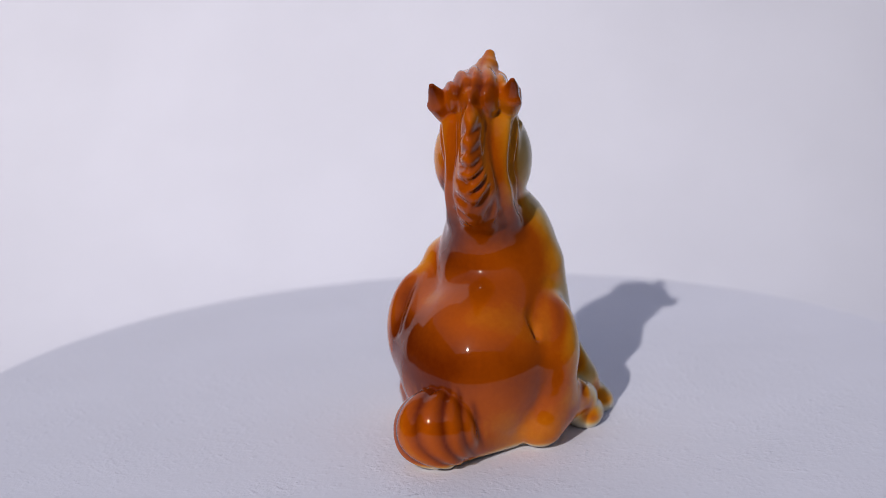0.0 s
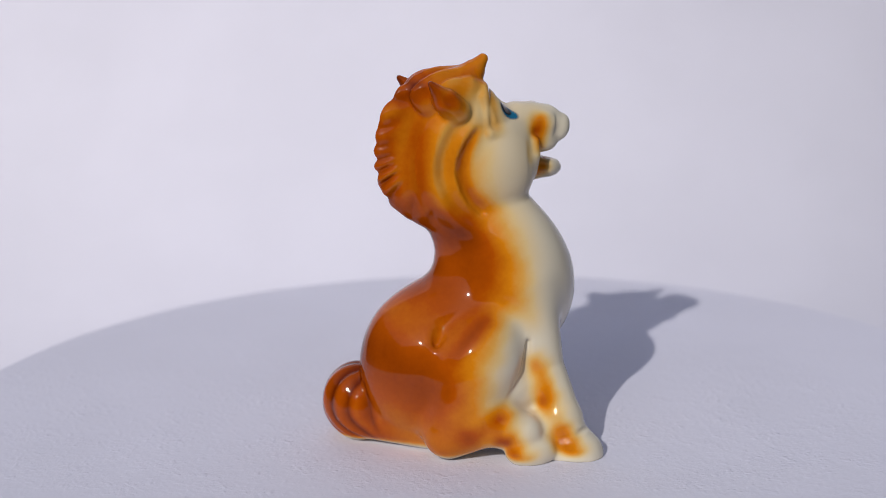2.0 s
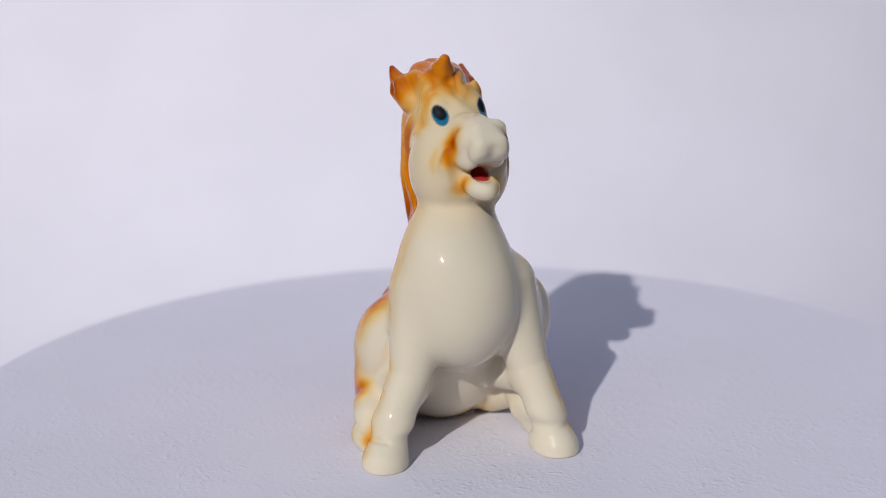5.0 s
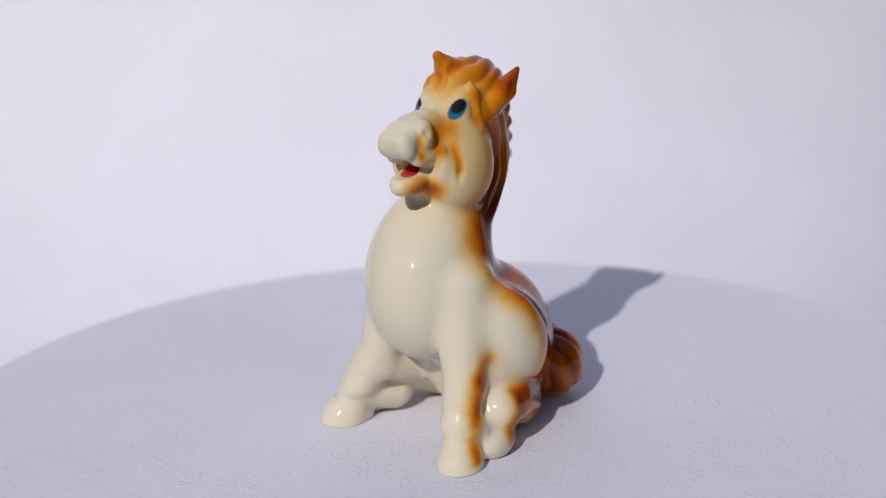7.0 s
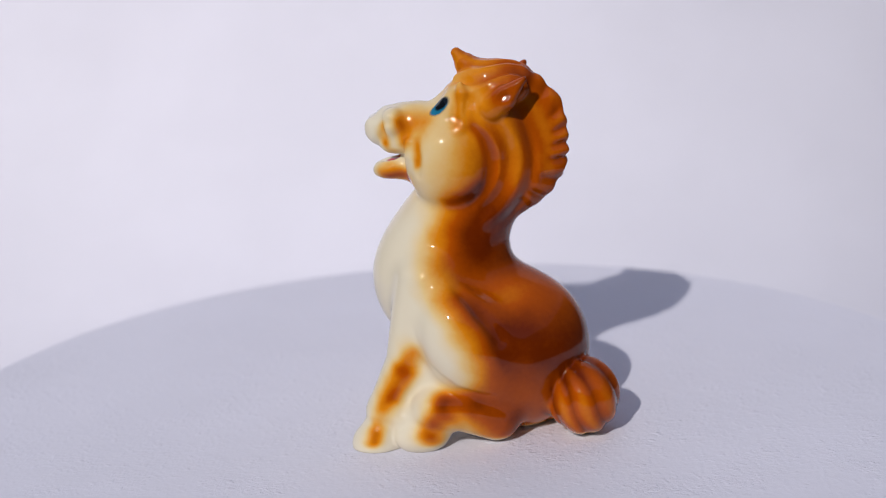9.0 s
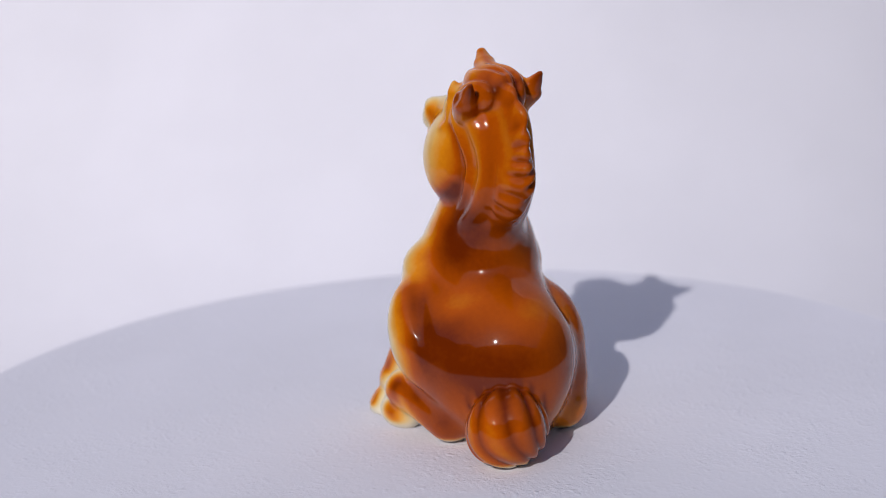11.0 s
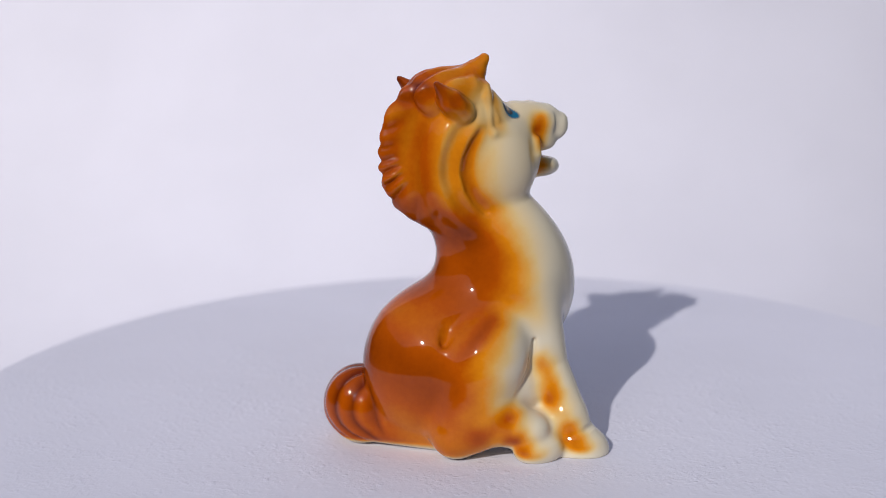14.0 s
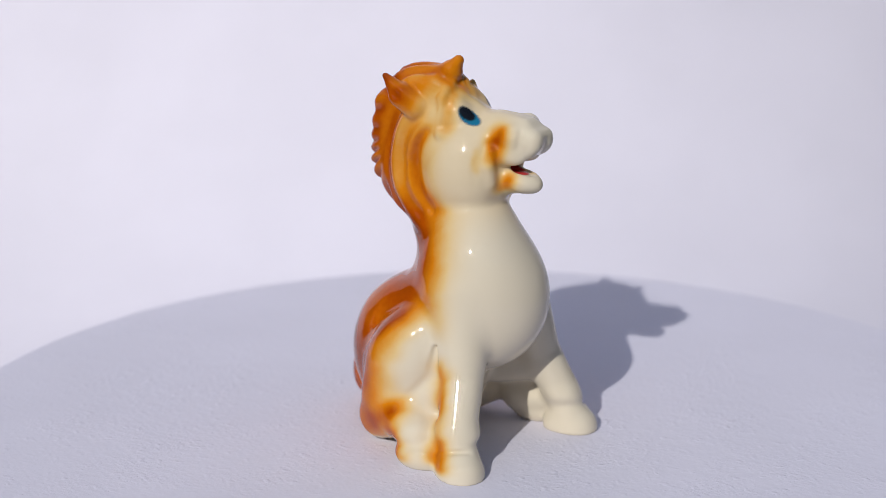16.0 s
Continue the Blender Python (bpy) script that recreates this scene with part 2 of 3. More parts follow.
def eye_axes(s):
    """Outward, sideways and upward directions of an eye, and its middle."""
    n = Vector((0.76, 0.52 * s, 0.40)).normalized()
    side = Vector((0, 0, 1)).cross(n).normalized()
    return n, side, n.cross(side), Vector((3.5 - 0.7 * s, 4.8 * s, 76.6 + 0.3 * s))


def model_pony(step=0.4):
    c = Clay((-41, -32, -1.5), (33, 32, 94), step)
    # trunk
    c.join(egg((-10.6, 2.2, 17.2), (14.4, 16.2, 17.4)), 5)
    c.join(egg((-13.6, 1.0, 17.5), (14.4, 11.5, 17.0)), 5)
    c.join(egg((8.2, -1.5, 35), (14.0, 13.3, 16.5), (0, 8, 0)), 6)
    c.join(limb((2, -1.4, 35), (-10, 0.2, 21), 11.6, 13.6), 8)
    c.join(egg((7.0, -6.6, 42.0), (9.0, 8.0, 12.0)), 6)
    c.join(egg((1.9, 0, 50), (9.8, 8.2, 15), (0, -8, 0)), 9)
    # skull, mane disc and the hair at the sides of the neck
    c.join(egg((-4.6, 0, 72.6), (10.6, 8.6, 10.4)), 4)
    c.join(egg((-9, -0.3, 63), (9.5, 6.6, 12.5)), 6)
    c.join(limb((-7.0, 0, 58), (-3.6, 0, 43), 5.8, 4.6), 5)
    c.join(egg((-11, 0, 69), (14, 3.1, 16.8)), 2.2)
    c.join(egg((-13.8, 0, 60.4), (7.0, 3.7, 5.6), (0, 30, 0)), 6)

    both(lambda s: c.join(tube([(-9.0, 3.6 * s - 0.3, 60), (-6.0, 3.8 * s - 0.3, 52), (-1.0, 4.2 * s - 0.3, 44)], [3.0, 2.8, 2.4]), 4))

    def locks(x, y, z):
        r = np.sqrt((x - 2.2) ** 2 + (z - 65.2) ** 2)
        mask = step01(-3, -7, x) * step01(10.6, 12, r) * step01(21.5, 18.5, r) * step01(2.6, 4.6, np.abs(y)) * step01(46, 54, z)
        return 0.52 * mask * np.cos(lock_phase(x, z))

    c.press(locks, (-24, -12, 44), (2, 12, 84))

    def mane(x, y, z):
        rho = np.sqrt(((x + 11) / 14) ** 2 + ((z - 69) / 16.8) ** 2)
        mask = step01(0.66, 0.9, rho) * step01(1.25, 1.1, rho) * step01(-9, -14, x) * step01(6.0, 4.0, np.abs(y)) * step01(51, 57, z)
        return mask * (0.75 - 1.15 * mane_rib(x, y, z))

    c.press(mane, (-30, -8, 46), (-8, 8, 92))
    # cheeks
    both(lambda s: c.join(egg((2.3, 3.9 * s + 0.4, 64.2), (9.7, 7.4, 11.0)), 1.6))
    for s in (-1, 1):
        arc = []
        for k in range(7):
            a = radians(130 + 18 * k)
            arc.append((2.4 + 9.9 * math.cos(a), (8.6 - 0.012 * max(0, k - 3) ** 3) * s, 64.4 + 11.3 * math.sin(a)))
        c.cut(tube(arc, [0.2, 0.5, 0.8, 0.9, 0.9, 0.7, 0.3]), 1.4)
    # brow, eyes and the lock beside each eye
    both(lambda s: c.join(egg((1.0, 3.9 * s, 76.4), (3.4, 3.3, 4.6), (0, -20, 12 * s)), 0.9))
    for s in (-1, 1):
        thin = 0.75 + 0.25 * s
        c.join(tube([(-0.9, 5.6 * s, 82.4), (-1.2, 7.1 * s, 77.6), (-1.5, 8.2 * s, 72.4)], [0.4, 0.65, 0.4]), 0.9)
        c.cut(tube([(0.9, 6.6 * s, 81.0), (0.7, 7.9 * s, 77.4), (0.3, 9.0 * s, 73.4)], [0.3, 0.6 * thin, 0.4]), 0.9)
        c.join(limb((0.2, 2.2 * s, 80.8), (-1.8, 6.0 * s, 80.4), 0.9, 0.7), 3.0)
        n, side, rise, spot = eye_axes(s)
        lid = []
        for k in range(9):
            a = radians(196 + 18 * k)
            lid.append(tuple(spot + side * 3.1 * math.cos(a) + rise * (3.8 * math.sin(a) - 0.2) - n * 0.7))
        c.cut(tube(lid, [0.1, 0.3, 0.4, 0.45, 0.45, 0.45, 0.4, 0.3, 0.1]), 0.7)
        rim = []
        for k in range(8):
            a = radians(90 + s * (100 - 28 * k) if s > 0 else 90 - 100 + 28 * k)
            rim.append(tuple(spot + side * 4.3 * math.cos(a) + rise * 4.9 * math.sin(a) - n * (1.2 + 0.5 * abs(math.cos(a)))))
        c.join(tube(rim, [0.2, 0.4, 0.5, 0.5, 0.5, 0.5, 0.4, 0.2]), 1.1)
    both(lambda s: c.join(limb((-0.6, 8.4 * s, 72.4), (4.6, 7.0 * s, 71.6), 0.8, 0.7), 1.4))
    # muzzle: a flat bridge, a lobe on each side, a blunt pad at the tip with a crease behind it
    c.join(limb((3, 0, 71.0), (12, 0, 71.6), 6.8, 5.4), 3.0)
    c.join(slab((13.0, 0, 73.6), (6.0, 3.8, 3.4), (0, 4, 0), 2.6), 2.0)
    c.join(slab((18.5, 0, 71.8), (2.8, 4.2, 3.2), (0, 14, 0), 2.1), 1.4)
    both(lambda s: c.join(egg((15.0, 3.6 * s, 73.1 + 0.4 * s), (3.0, 2.4 + 0.3 * s, 3.3 + 0.3 * s), (0, -12, 0)), 1.0))
    both(lambda s: c.join(egg((19.1, 2.2 * s, 71.4), (2.4, 2.4, 2.9), (0, 14, 0)), 0.6))
    for s in (-1, 1):
        c.cut(tube([(17.7, 4.2 * s, 76.0), (17.4, 5.3 * s, 72.4), (16.6, 4.8 * s, 68.8)], [0.2, 0.55 + 0.15 * s, 0.45 + 0.15 * s]), 0.8)
        c.cut(egg((16.2, 6.2 * s, 74.4), (0.9, 0.8, 1.1), (0, 30, 0)), 0.9)
        # the groove and the fold behind the corner of the mouth
        c.cut(tube([(11.8, 6.3 * s, 74.0), (11.9, 6.6 * s, 70.0), (12.6, 5.6 * s, 67.2)], [0.4, 0.9, 0.6]), 1.0)
        c.join(tube([(11.3, 6.4 * s, 69.6), (10.9, 6.7 * s, 66.4), (10.8, 5.6 * s, 62.6)], [0.8, 1.3, 0.9]), 1.5)
        c.cut(tube([(9.4, 8.6 * s, 70.2), (9.0, 10.0 * s, 66.4), (9.2, 9.7 * s, 62.6)], [0.4, 0.8, 0.4]), 1.0)
    both(lambda s: c.join(egg((14.2, 3.2 * s, 68.6), (3.6, 2.2, 2.1), (0, 10, 0)), 2.0))
    c.cut(egg((21.7, 0, 66.3), (6.0, 8.0, 3.0), (0, -50, 0)), 1.2)
    c.cut(limb((21.4, 0, 68.0), (22.2, 0, 72.0), 0.6, 0.4), 1.4)
    # jaw: a short scoop with a raised rim and the tongue in it
    c.join(limb((8, 0, 61.6), (12.6, 0, 62.6), 4.6, 3.2), 2.2)
    c.join(egg((15.3, 0, 62.6), (5.0, 3.9, 2.7), (0, 10, 0)), 1.0)
    c.join(limb((13.2, 0, 61.9), (18.9, 0, 61.9), 2.0, 1.2), 1.4)
    c.cut(egg((16.6, 0, 65.4), (4.3, 2.4, 1.7), (0, -4, 0)), 0.6)
    c.join(egg((14.3, 0, 63.7), (3.0, 2.0, 0.9), (0, -2, 0)), 0.4)
    # front legs, joined to the haunches by webs of clay
    c.join(limb((0, -12.4, 14), (8, -14.2, 15), 6.0, 4.4), 2)
    c.join(limb((2, -17.2, 5.4), (9, -19.4, 6.4), 5.2, 4.0), 2)
    c.join(limb((4, 11.2, 16), (12, 12.8, 16), 6.0, 4.4), 2)
    c.join(limb((7, 16.2, 5.6), (15, 16.8, 6.6), 4.2, 3.6), 2)
    c.join(tube([(6, -9.5, 37), (9.3, -14.5, 19), (11.3, -19.3, 10)], [8.0, 4.9, 4.4]), 2)
    c.join(egg((11.8, -20.0, 9.0), (4.8, 4.7, 3.0), (14, 15, 0)), 1.6)
    c.join(limb((11.8, -20.5, 7.0), (13.9, -22.5, 1.2), 3.9, 5.3), 0.8)
    c.join(limb((10.8, -21.4, 1.4), (15.2, -23.4, 0.4), 4.2, 4.6), 1.2)
    c.join(tube([(8, 8.6, 37), (13.8, 12.8, 19), (18.2, 15, 10)], [8.0, 4.8, 4.3]), 2)
    c.join(egg((18.9, 15.4, 9.0), (4.7, 4.6, 3.0), (-12, 18, 10)), 1.6)
    c.join(limb((19.0, 15.6, 7.0), (20.8, 16.5, 1.2), 3.9, 5.3), 0.8)
    c.join(limb((18.2, 15.6, 1.4), (22.4, 16.7, 0.4), 4.2, 4.6), 1.2)
    # haunches
    c.join(egg((-6, -13.9, 21), (9.2, 7.6, 13), (0, 28, 0)), 3.6)
    c.join(egg((0, 15.2, 24.5), (9.6, 9.0, 14), (0, 24, 0)), 3.6)
    c.join(egg((-7.0, 12.6, 21.0), (8.5, 6.8, 12.0), (0, 20, 0)), 5)
    c.cut(tube([(-15.6, -12.2, 27.0), (-14.6, -12.6, 31.2), (-8.6, -14.2, 35.4), (-3.0, -15.0, 36.4)], [0.8, 1.9, 1.5, 0.3]), 1.6)
    c.cut(tube([(-9.0, -21.0, 11.6), (-1.6, -20.6, 14.0), (3.6, -18.6, 19.6), (4.2, -17.2, 26.4)], [0.4, 1.0, 1.1, 0.4]), 1.2)
    c.cut(tube([(-9.0, 21.0, 27.0), (-5.0, 19.6, 33.0), (0.0, 17.0, 38.0)], [0.6, 1.4, 0.6]), 3.0)
    c.join(tube([(-13, -12.5, 6), (-7, -16, 8), (-2, -19.5, 8)], [6.0, 5.4, 4.4]), 3.6)
    c.join(egg((-9, -14.5, 12), (7.5, 5.4, 6.0)), 3.6)
    c.join(egg((1.2, -21.0, 6.8), (4.6, 4.0, 4.0)), 1.0)
    c.join(egg((3.2, -21.8, 2.6), (6.4, 4.4, 4.0)), 0.9)
    c.join(tube([(-6.5, 13.5, 6), (1, 17, 9), (7.5, 18.2, 9.6)], [6.0, 5.2, 5.0]), 2.6)
    c.join(egg((10.5, 18.2, 3.2), (6.6, 4.8, 4.4), (0, 0, 6)), 0.9)

    c.cut(tube([(-7.0, 20.6, 12.4), (2.6, 22.4, 15.4), (9.4, 20.6, 20.6), (11.6, 18.6, 27.6)], [0.4, 1.0, 1.1, 0.4]), 1.2)
    # creases between knuckle and hoof, and between the toes
    c.cut(tube([(7.6, -24.6, 5.0), (12.0, -26.0, 6.2), (17.0, -23.0, 6.4)], [0.3, 0.7, 0.3]), 1.0)
    c.cut(tube([(-3.6, -25.6, 5.4), (1.6, -26.0, 5.4), (6.6, -24.6, 5.6)], [0.3, 0.7, 0.4]), 1.0)
    c.cut(tube([(17.0, 20.8, 6.2), (21.6, 20.6, 6.6), (24.6, 16.4, 6.6)], [0.4, 0.7, 0.3]), 1.0)
    c.cut(tube([(5.0, 23.4, 6.6), (10.0, 23.8, 7.0), (15.0, 21.4, 6.8)], [0.3, 0.7, 0.4]), 1.0)

    # tail, combed in ridges
    c.join(limb((-25.4, 5.5, 6.5), (-14, -5, 3.6), 6.0, 4), 1.5)
    tail, low, high = egg((-26.8, 9.2, 8.8), (8.3, 9.4, 9.0))

    def combed(x, y, z):
        return tail(x, y, z) - 0.8 * (0.8 + 0.2 * np.sin(0.4 * y + 0.3 * z)) * np.sqrt(np.cos(tail_comb(x, y, z)) ** 2 + 0.04) + 0.4

    c.join((combed, low, high), 0.7)

    # forelock, combed forwards to a curled tip
    hair, low, high = egg((-8.4, -0.3, 80.6), (9.2, 7.0, 5.7), (0, 4, 0))

    def strands(x, y, z):
        k = strand_at(x, y)
        return hair(x, y, z) - 1.15 * np.sqrt(np.cos(np.pi * k / 3.3) ** 2 + 0.05) + 0.6

    c.join((strands, low, high), 0.9)
    c.join(tube([(-5, -1.0, 83.0), (-1.9, -1.8, 85.6), (0.2, -2.2, 88.2)], [3.8, 2.6, 1.25]), 1.6)
    c.join(limb((-4.0, 1.8, 83.2), (-0.4, 1.2, 83.0), 2.0, 0.9), 1.4)
    c.join(limb((-4.0, -4.4, 82.8), (-0.6, -4.2, 82.4), 2.0, 0.9), 1.4)
    # ears
    for s in (-1, 1):
        c.join(tube([(-8.0, 6.4 * s, 77.3 - 0.4 * s), (-11.2, 8.0 * s, 79.9 - 0.4 * s), (-15.2 - 0.3 * s, 8.8 * s, 84.0 - 0.4 * s)], [3.2, 2.9, 0.7]), 0.9)
        c.cut(egg((-11.0, 11.8 * s, 80.4), (3.6, 1.9, 1.7), (0, 36, 14 * s)), 0.9)
    # the foot of the clay is ground flat
    s, x, y, z = c.block((-41, -32, -2), (33, 32, 3))
    c.d[s] = np.maximum(c.d[s], (0.0 - z) + 0 * x + 0 * y)
    return c.surface()


SPRAY = (  # streaks of brown: start, end, reach and strength
    (12.9, -6, 74.0, 12.6, -6.2, 72.0, 1.7, 0.50), (12.2, -6.6, 72, 11.9, -6.4, 68.0, 1.5, 0.42), (9.0, -8.4, 69.5, 9.0, -9.0, 65.5, 0.8, 0.14), (14.6, -4.2, 63.6, 13.4, -4.2, 61.0, 1.5, 0.50),
    (11.6, 5.6, 74.8, 8.0, 6.2, 74.0, 2.4, 0.34), (12.2, 6.0, 73.5, 12.0, 6.4, 69.6, 1.4, 0.46), (9.3, 8.2, 70.8, 9.0, 9.4, 64.8, 0.9, 0.40), (-3.5, 11, 67, 1.0, 11.4, 57.5, 4.5, 0.16), (-4.5, 9.5, 59.0, 2.5, 9.6, 56.2, 1.5, 0.40), (17.4, 5.2, 73.0, 16.6, 4.9, 69.0, 0.8, 0.48), (17.6, 2.8, 61.0, 13.4, 4.0, 60.4, 1.8, 0.36), (16.0, 3.6, 61.6, 11.5, 4.4, 60.4, 1.9, 0.50), (16.0, 4.8, 67.6, 13.0, 5.4, 66.8, 0.7, 0.22),
    (0.6, -2.2, 88.8, -2.0, -2.0, 85.0, 3.6, 0.36), (-4, -2, 84, -12, 0, 86, 4.5, 0.14), (-16, -9, 84, -13, -9, 82, 3.0, 0.28), (-16, 9, 84, -13, 9, 82, 3.0, 0.28),
    (-10.6, -10, 80.4, -9.0, -10, 79.4, 2.0, 0.30), (-10.6, 10, 80.4, -9.0, 10, 79.4, 2.0, 0.22), (1.0, -1.2, 81.0, 1.6, 1.2, 79.0, 1.4, 0.16),
    (0.6, -7.0, 80.0, 0.8, -8.0, 74.0, 1.6, 0.20), (-0.3, 7.5, 80.0, -0.4, 8.6, 73.0, 1.3, 0.28), (-3.2, 7.5, 80.0, -3.4, 8.6, 73.0, 1.0, 0.20),
    (6.2, -18.0, 21.0, 7.4, -20.0, 14.0, 2.0, 0.40), (7.6, -20.4, 13.0, 9.6, -23.0, 7.5, 2.0, 0.36), (9.4, -25.2, 5.0, 11.0, -26.6, 2.0, 2.2, 0.52),
    (11.6, 17.0, 22.5, 13.8, 17.6, 18.5, 2.2, 0.46), (13.8, 17.8, 18, 17.2, 18.4, 13.0, 1.8, 0.40), (17.0, 18.6, 13.4, 18.6, 19.6, 10.6, 2.2, 0.45), (20.6, 21.0, 6.2, 21.6, 21.6, 2.0, 1.6, 0.58),
    (-4.0, -21, 10.6, -10.5, -19, 7.0, 2.6, 0.52), (-4.4, -21, 10.5, -4.0, -22, 7.5, 1.8, 0.36), (-3.6, -23.5, 5.0, -0.6, -24.8, 1.5, 2.2, 0.62),
    (3.8, 21.5, 12.6, -1.5, 19.5, 11.5, 2.6, 0.62), (5.0, 22.2, 11.0, 7.6, 24, 5.6, 2.3, 0.58), (8.6, 24.2, 5.4, 5.6, 23.0, 2.8, 2.2, 0.50), (-1.5, 19.0, 9.0, -10.0, 17.0, 6.0, 4.0, 0.55),
    (-5, -9, 52, -3, -10, 43, 5.0, 0.22), (-6, 8, 54, -4, 10, 45, 5.0, 0.46), (-15, 16, 27, -22, 10, 20, 7.0, 0.44), (-20, -12, 16, -26, -6, 24, 6.0, 0.24), (-22, 2, 12, -26, 4, 22, 6.0, 0.26),
    (-16, 0, 36, -8, 3, 43, 4.0, 0.20), (-10.0, 20.0, 25.0, -3.0, 18.5, 33.0, 3.2, 0.38), (-8, 21.0, 21, -6, 20, 12, 3.5, 0.25), (-14.5, -18.5, 25.5, -6, -17.5, 33, 1.6, 0.32))


def spray_of(p, normals):
    """How much brown was sprayed on, with darker valleys in hair and tail: 0 for bare cream, 1 for the darkest brown.
    """
    x, y, z = p.T
    w1 = np.sin(0.55 * x + 0.8 * z) + np.sin(0.7 * y - 0.45 * z + 1.3) + 0.6 * np.sin(1.3 * z - 0.9 * x + 1.1 * y)
    w2 = np.sin(0.62 * y + 0.5 * x + 2.0) + np.sin(0.8 * x - 0.66 * z + 0.4) + 0.6 * np.sin(1.2 * y + 1.1 * x - 0.8 * z)
    left = step01(-6, 6, y)
    heights = (0, 12, 22, 30, 36, 44, 52, 60)
    edge = (1 - left) * np.interp(z, heights, (-8, -9, -8.5, -5, -0.5, 0, -3, -6)) + left * np.interp(z, heights, (-5, -5, -4, -1, 5, 6, 4, 2))
    trunk = (0.66 + 0.08 * left + 0.035 * np.sin(0.21 * x + 0.27 * z) + 0.03 * np.sin(0.24 * y - 0.17 * z + 1.0)) * step01(8.0, -8.0, x - edge + 0.25 * w1)
    trunk += 0.20 * step01(0.55, -0.55, normals[:, 0]) * step01(26, 34, z) * (1 - left) * step01(16, 4, x) * (1 - trunk) + 0.16 * step01(44, 50, z) * step01(0, -8, x) - 0.09 * step01(20, 9, z)
    trunk -= 0.16 * np.exp(-((x + 22) / 12) ** 2 - ((y + 2) / 8) ** 2 - ((z - 30) / 9) ** 2) + 0.22 * left * np.exp(-((x + 10) / 6) ** 2 - ((z - 34) / 4) ** 2)
    head = (0.24 + 0.09 * left) * step01(4, -12, x + 0.2 * w2) + 0.25 * step01(-11.5, -17, x) * (1 - 0.6 * left) + 0.05 * step01(78, 84, z) + 0.10 * left * step01(14, 2, x) + 0.05
    head *= step01(19, 11, x)
    r = np.sqrt((x - 2.2) ** 2 + (z - 65.2) ** 2)
    behind = step01(4, -4, x + 0.25 * (z - 60))
    ring = np.exp(-((r - 9.8) / 1.7) ** 2) * behind * step01(5, 8, np.abs(y))
    streak = 0.5 + 0.5 * np.cos(lock_phase(x, z))
    # Darker in the valleys between the locks.
    head += 0.36 * ring + 0.09 * streak * step01(10.5, 12, r) * step01(-3, -7, x)
    rho = np.sqrt(((x + 11) / 14) ** 2 + ((z - 69) / 16.8) ** 2)
    # Darker between the ribs of the mane.
    head += 0.18 * step01(-12, -15, x) * step01(0.72, 0.9, rho) * (0.6 - mane_rib(x, y, z))
    head += 0.13 * step01(0.0, -0.9, normals[:, 0])
    # Darker between the strands of the forelock.
    head += 0.16 * step01(79, 82, z) * step01(4, 0, x) * step01(9, 6, np.abs(y)) * (0.75 - np.abs(np.cos(np.pi * strand_at(x, y) / 3.3)))
    up = step01(48, 62, z + 0.25 * w2)
    out = trunk * (1 - up) + head * up
    tail = step01(1.35, 1.1, np.sqrt(((x + 27.0) / 8.4) ** 2 + ((y - 9.7) / 9.7) ** 2 + ((z - 8.8) / 9) ** 2))
    # Darker between the ridges of the tail.
    out += tail * (0.11 - 0.04 * step01(8, 14, y) - 0.30 * (np.abs(np.cos(tail_comb(x, y, z))) - 0.55))
    out = np.maximum(out, 0)
    q = p + 0.16 * np.stack([w1, w2, w1 - w2], 1)
    for ax, ay, az, bx, by, bz, reach, strength in SPRAY:
        start, way = np.array((ax, ay, az)), np.array((bx - ax, by - ay, bz - az))
        t = np.clip(((q - start) @ way) / (way @ way), 0, 1)
        d2 = ((q - start - t[:, None] * way) ** 2).sum(1)
        out = out + strength * np.exp(-d2 / reach ** 2 * 0.62) * (1 - 0.55 * np.clip(out, 0, 1))
    return np.clip(out, 0, 1) * step01(0.4, 2.8, z)


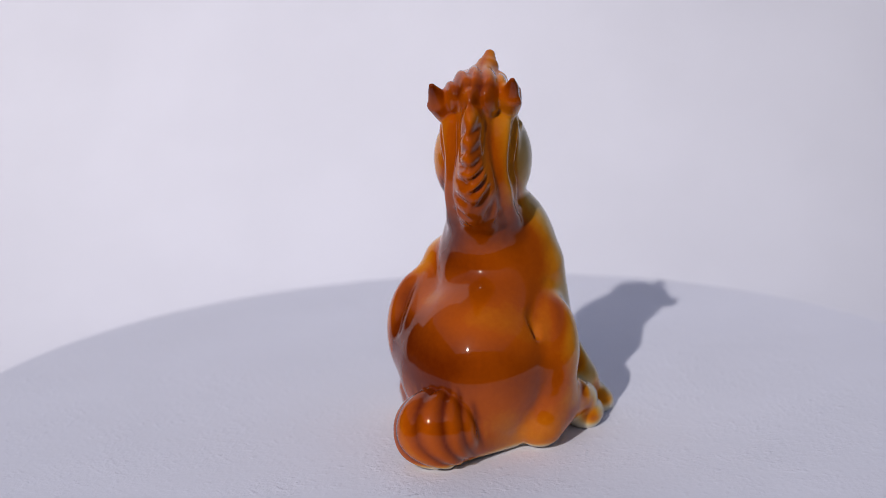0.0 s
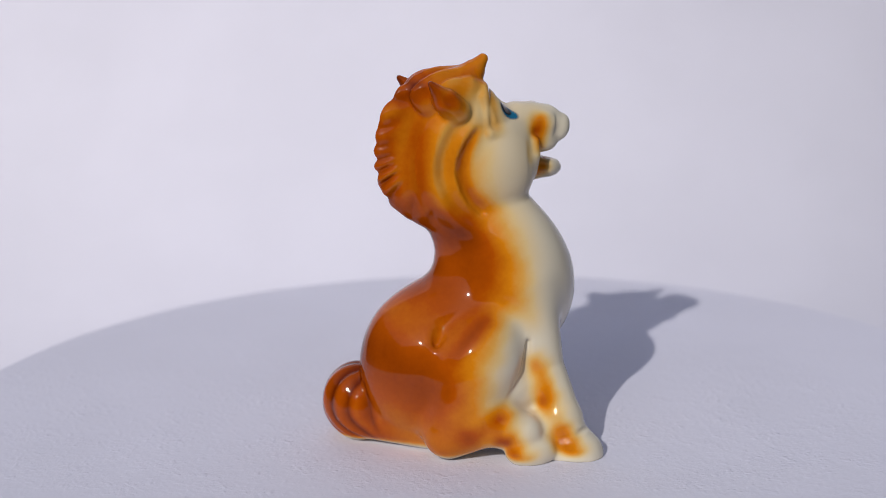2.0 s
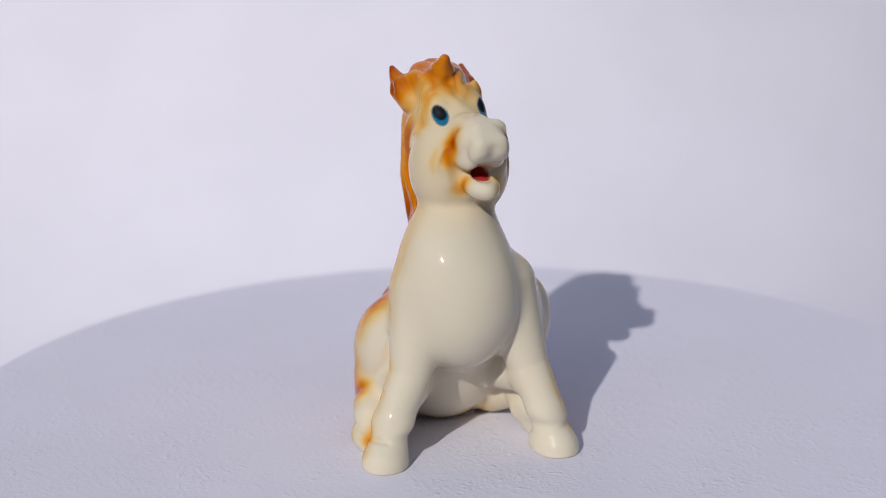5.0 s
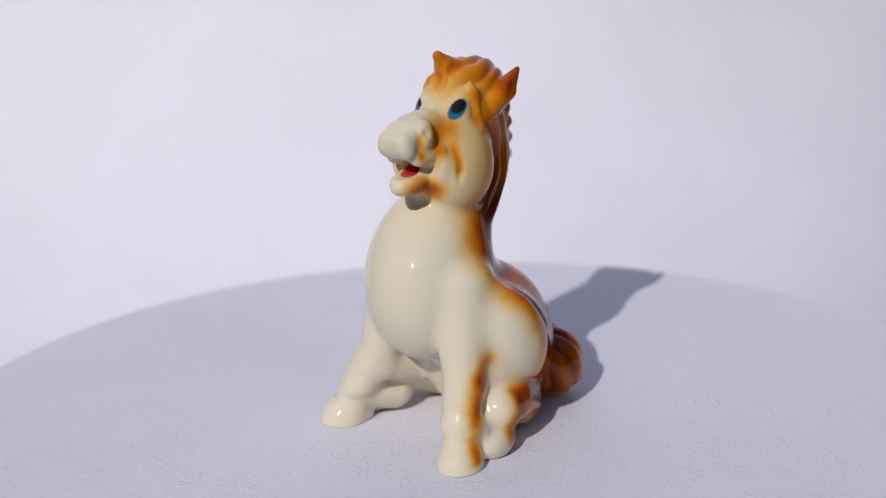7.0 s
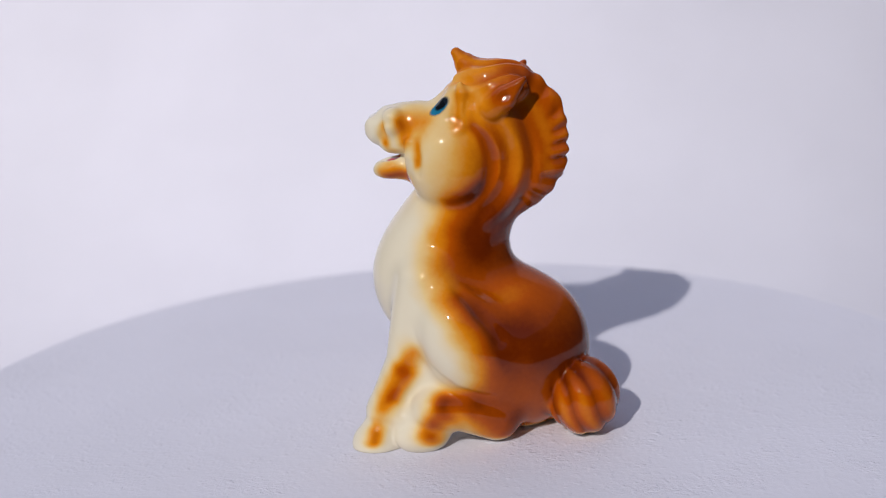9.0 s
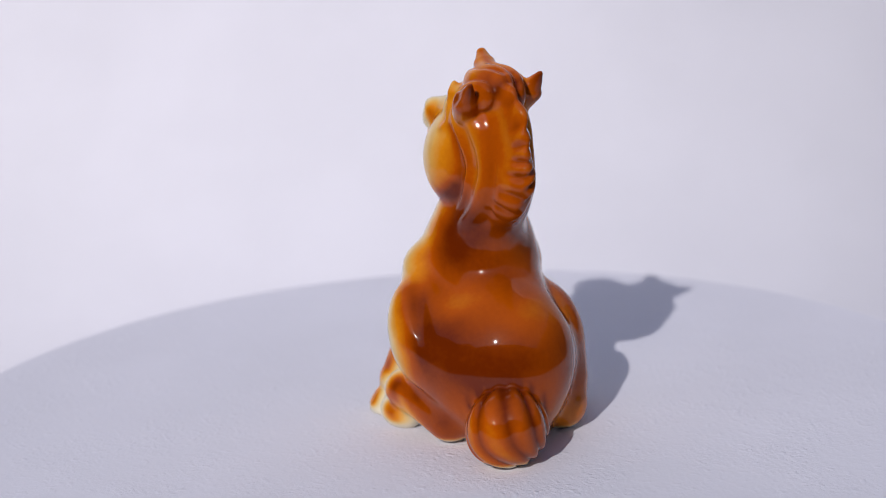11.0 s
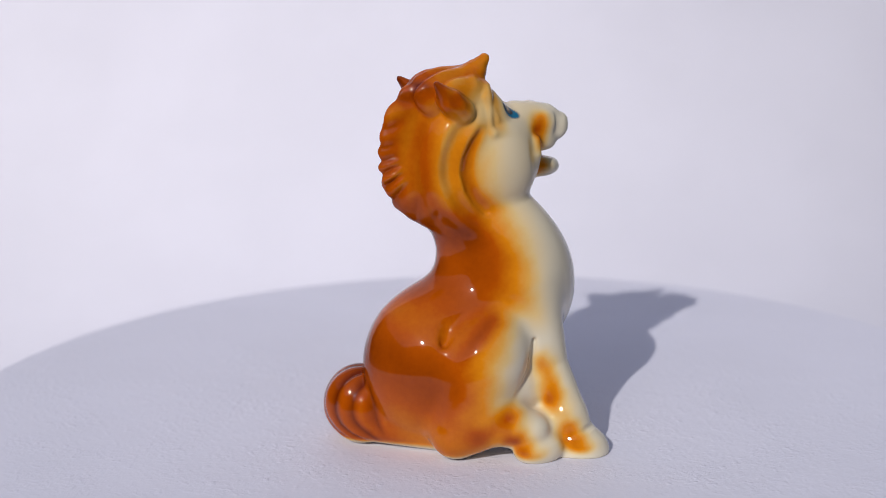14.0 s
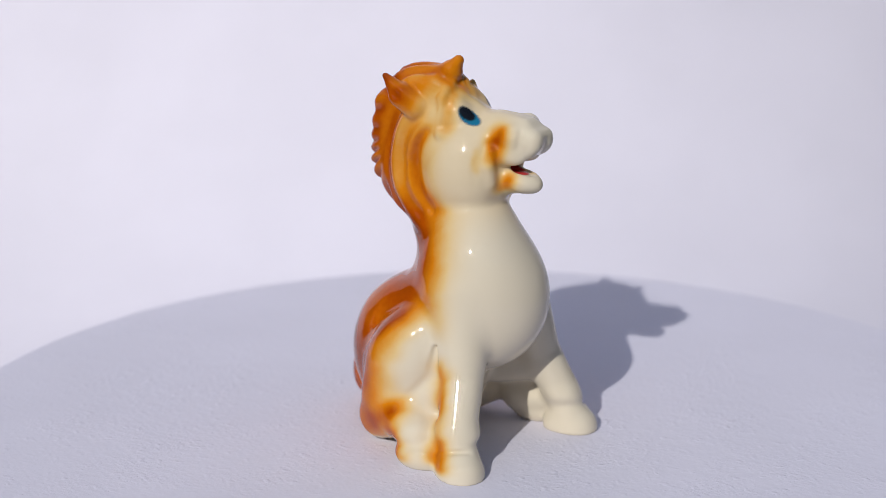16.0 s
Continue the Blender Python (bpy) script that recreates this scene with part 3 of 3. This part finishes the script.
def enamel_of(p):
    """The hand-painted eyes and mouth: colour and cover."""
    out = np.zeros((len(p), 4), np.float32)

    def lay(colour, cover):
        c = cover[:, None].astype(np.float32)
        out[:, :3] = out[:, :3] * (1 - c) + np.array(colour, np.float32) * c
        out[:, 3] = np.maximum(out[:, 3], cover)

    for s in (-1, 1):
        n, side, rise, spot = eye_axes(s)
        d = p - np.array(spot)
        u, v, w = d @ np.array(side), d @ np.array(rise), d @ np.array(n)
        near = (w > -3.5) & (w < 4)
        u = u - 0.4 * s * v
        iris = np.sqrt((u / 1.9) ** 2 + (v / 2.45) ** 2)
        lay((0.012, 0.16, 0.29), near * step01(1.12, 0.92, iris))
        pupil = np.sqrt((u / 1.6) ** 2 + ((v - 0.7) / 1.75) ** 2)
        lay((0.006, 0.008, 0.012), near * step01(1.15, 0.88, pupil))
    x, y, z = p.T
    mouth = np.sqrt(((x - 14.2) / 3.2) ** 2 + (y / 2.1) ** 2 + ((z - 64.6) / 2.0) ** 2)
    for spot in ((17.2, 10.4, 7.2), (18.6, 11.0, 5.2), (18.0, 10.2, 6.4)):
        lay((0.06, 0.04, 0.02), 0.8 * step01(0.75, 0.3, np.linalg.norm(p - np.array(spot), axis=1)))
    lay((0.50, 0.03, 0.03), step01(1.05, 0.9, mouth))
    return out


def build_pony():
    verts, quads = model_pony()
    corner = verts[quads]
    face = np.cross(corner[:, 2] - corner[:, 0], corner[:, 3] - corner[:, 1])
    normals = np.zeros_like(verts)
    for k in range(4):
        np.add.at(normals, quads[:, k], face)
    normals /= np.linalg.norm(normals, axis=1)[:, None] + 1e-9
    if (normals * (verts - verts.mean(0))).sum() < 0:
        normals = -normals
    spray = spray_of(verts, normals)
    enamel = enamel_of(verts)
    me = bpy.data.meshes.new("pony_figurine")
    out = verts * 0.001
    out[:, 1] -= 0.005
    me.vertices.add(len(out))
    me.vertices.foreach_set("co", out.ravel())
    me.loops.add(len(quads) * 4)
    me.loops.foreach_set("vertex_index", quads.ravel())
    me.polygons.add(len(quads))
    me.polygons.foreach_set("loop_start", np.arange(0, len(quads) * 4, 4))
    me.polygons.foreach_set("use_smooth", np.ones(len(quads), bool))
    me.update(calc_edges=True)
    me.validate()
    me.attributes.new("spray", "FLOAT", "POINT").data.foreach_set("value", spray.astype(np.float32))
    me.attributes.new("enamel", "FLOAT_COLOR", "POINT").data.foreach_set("color", enamel.ravel())
    me.materials.append(GLAZE)
    ob = new("pony_figurine", me)
    return tagged(ob, "glazed cream and amber-brown pottery figurine of a sitting pony", "figurine")


PONY = build_pony()


# ---- what moves ----
def heading(t):
    """Degrees: the table's even turn, clockwise from above."""
    return START - TURN_PER_SECOND * t


def motions():
    rows = [(0.25 * i, pose(0, 0, 0, 0, 0, heading(0.25 * i)) @ AXIS_LEAN) for i in range(65)]
    walk(TABLE, rows)
    walk(PONY, rows)


motions()
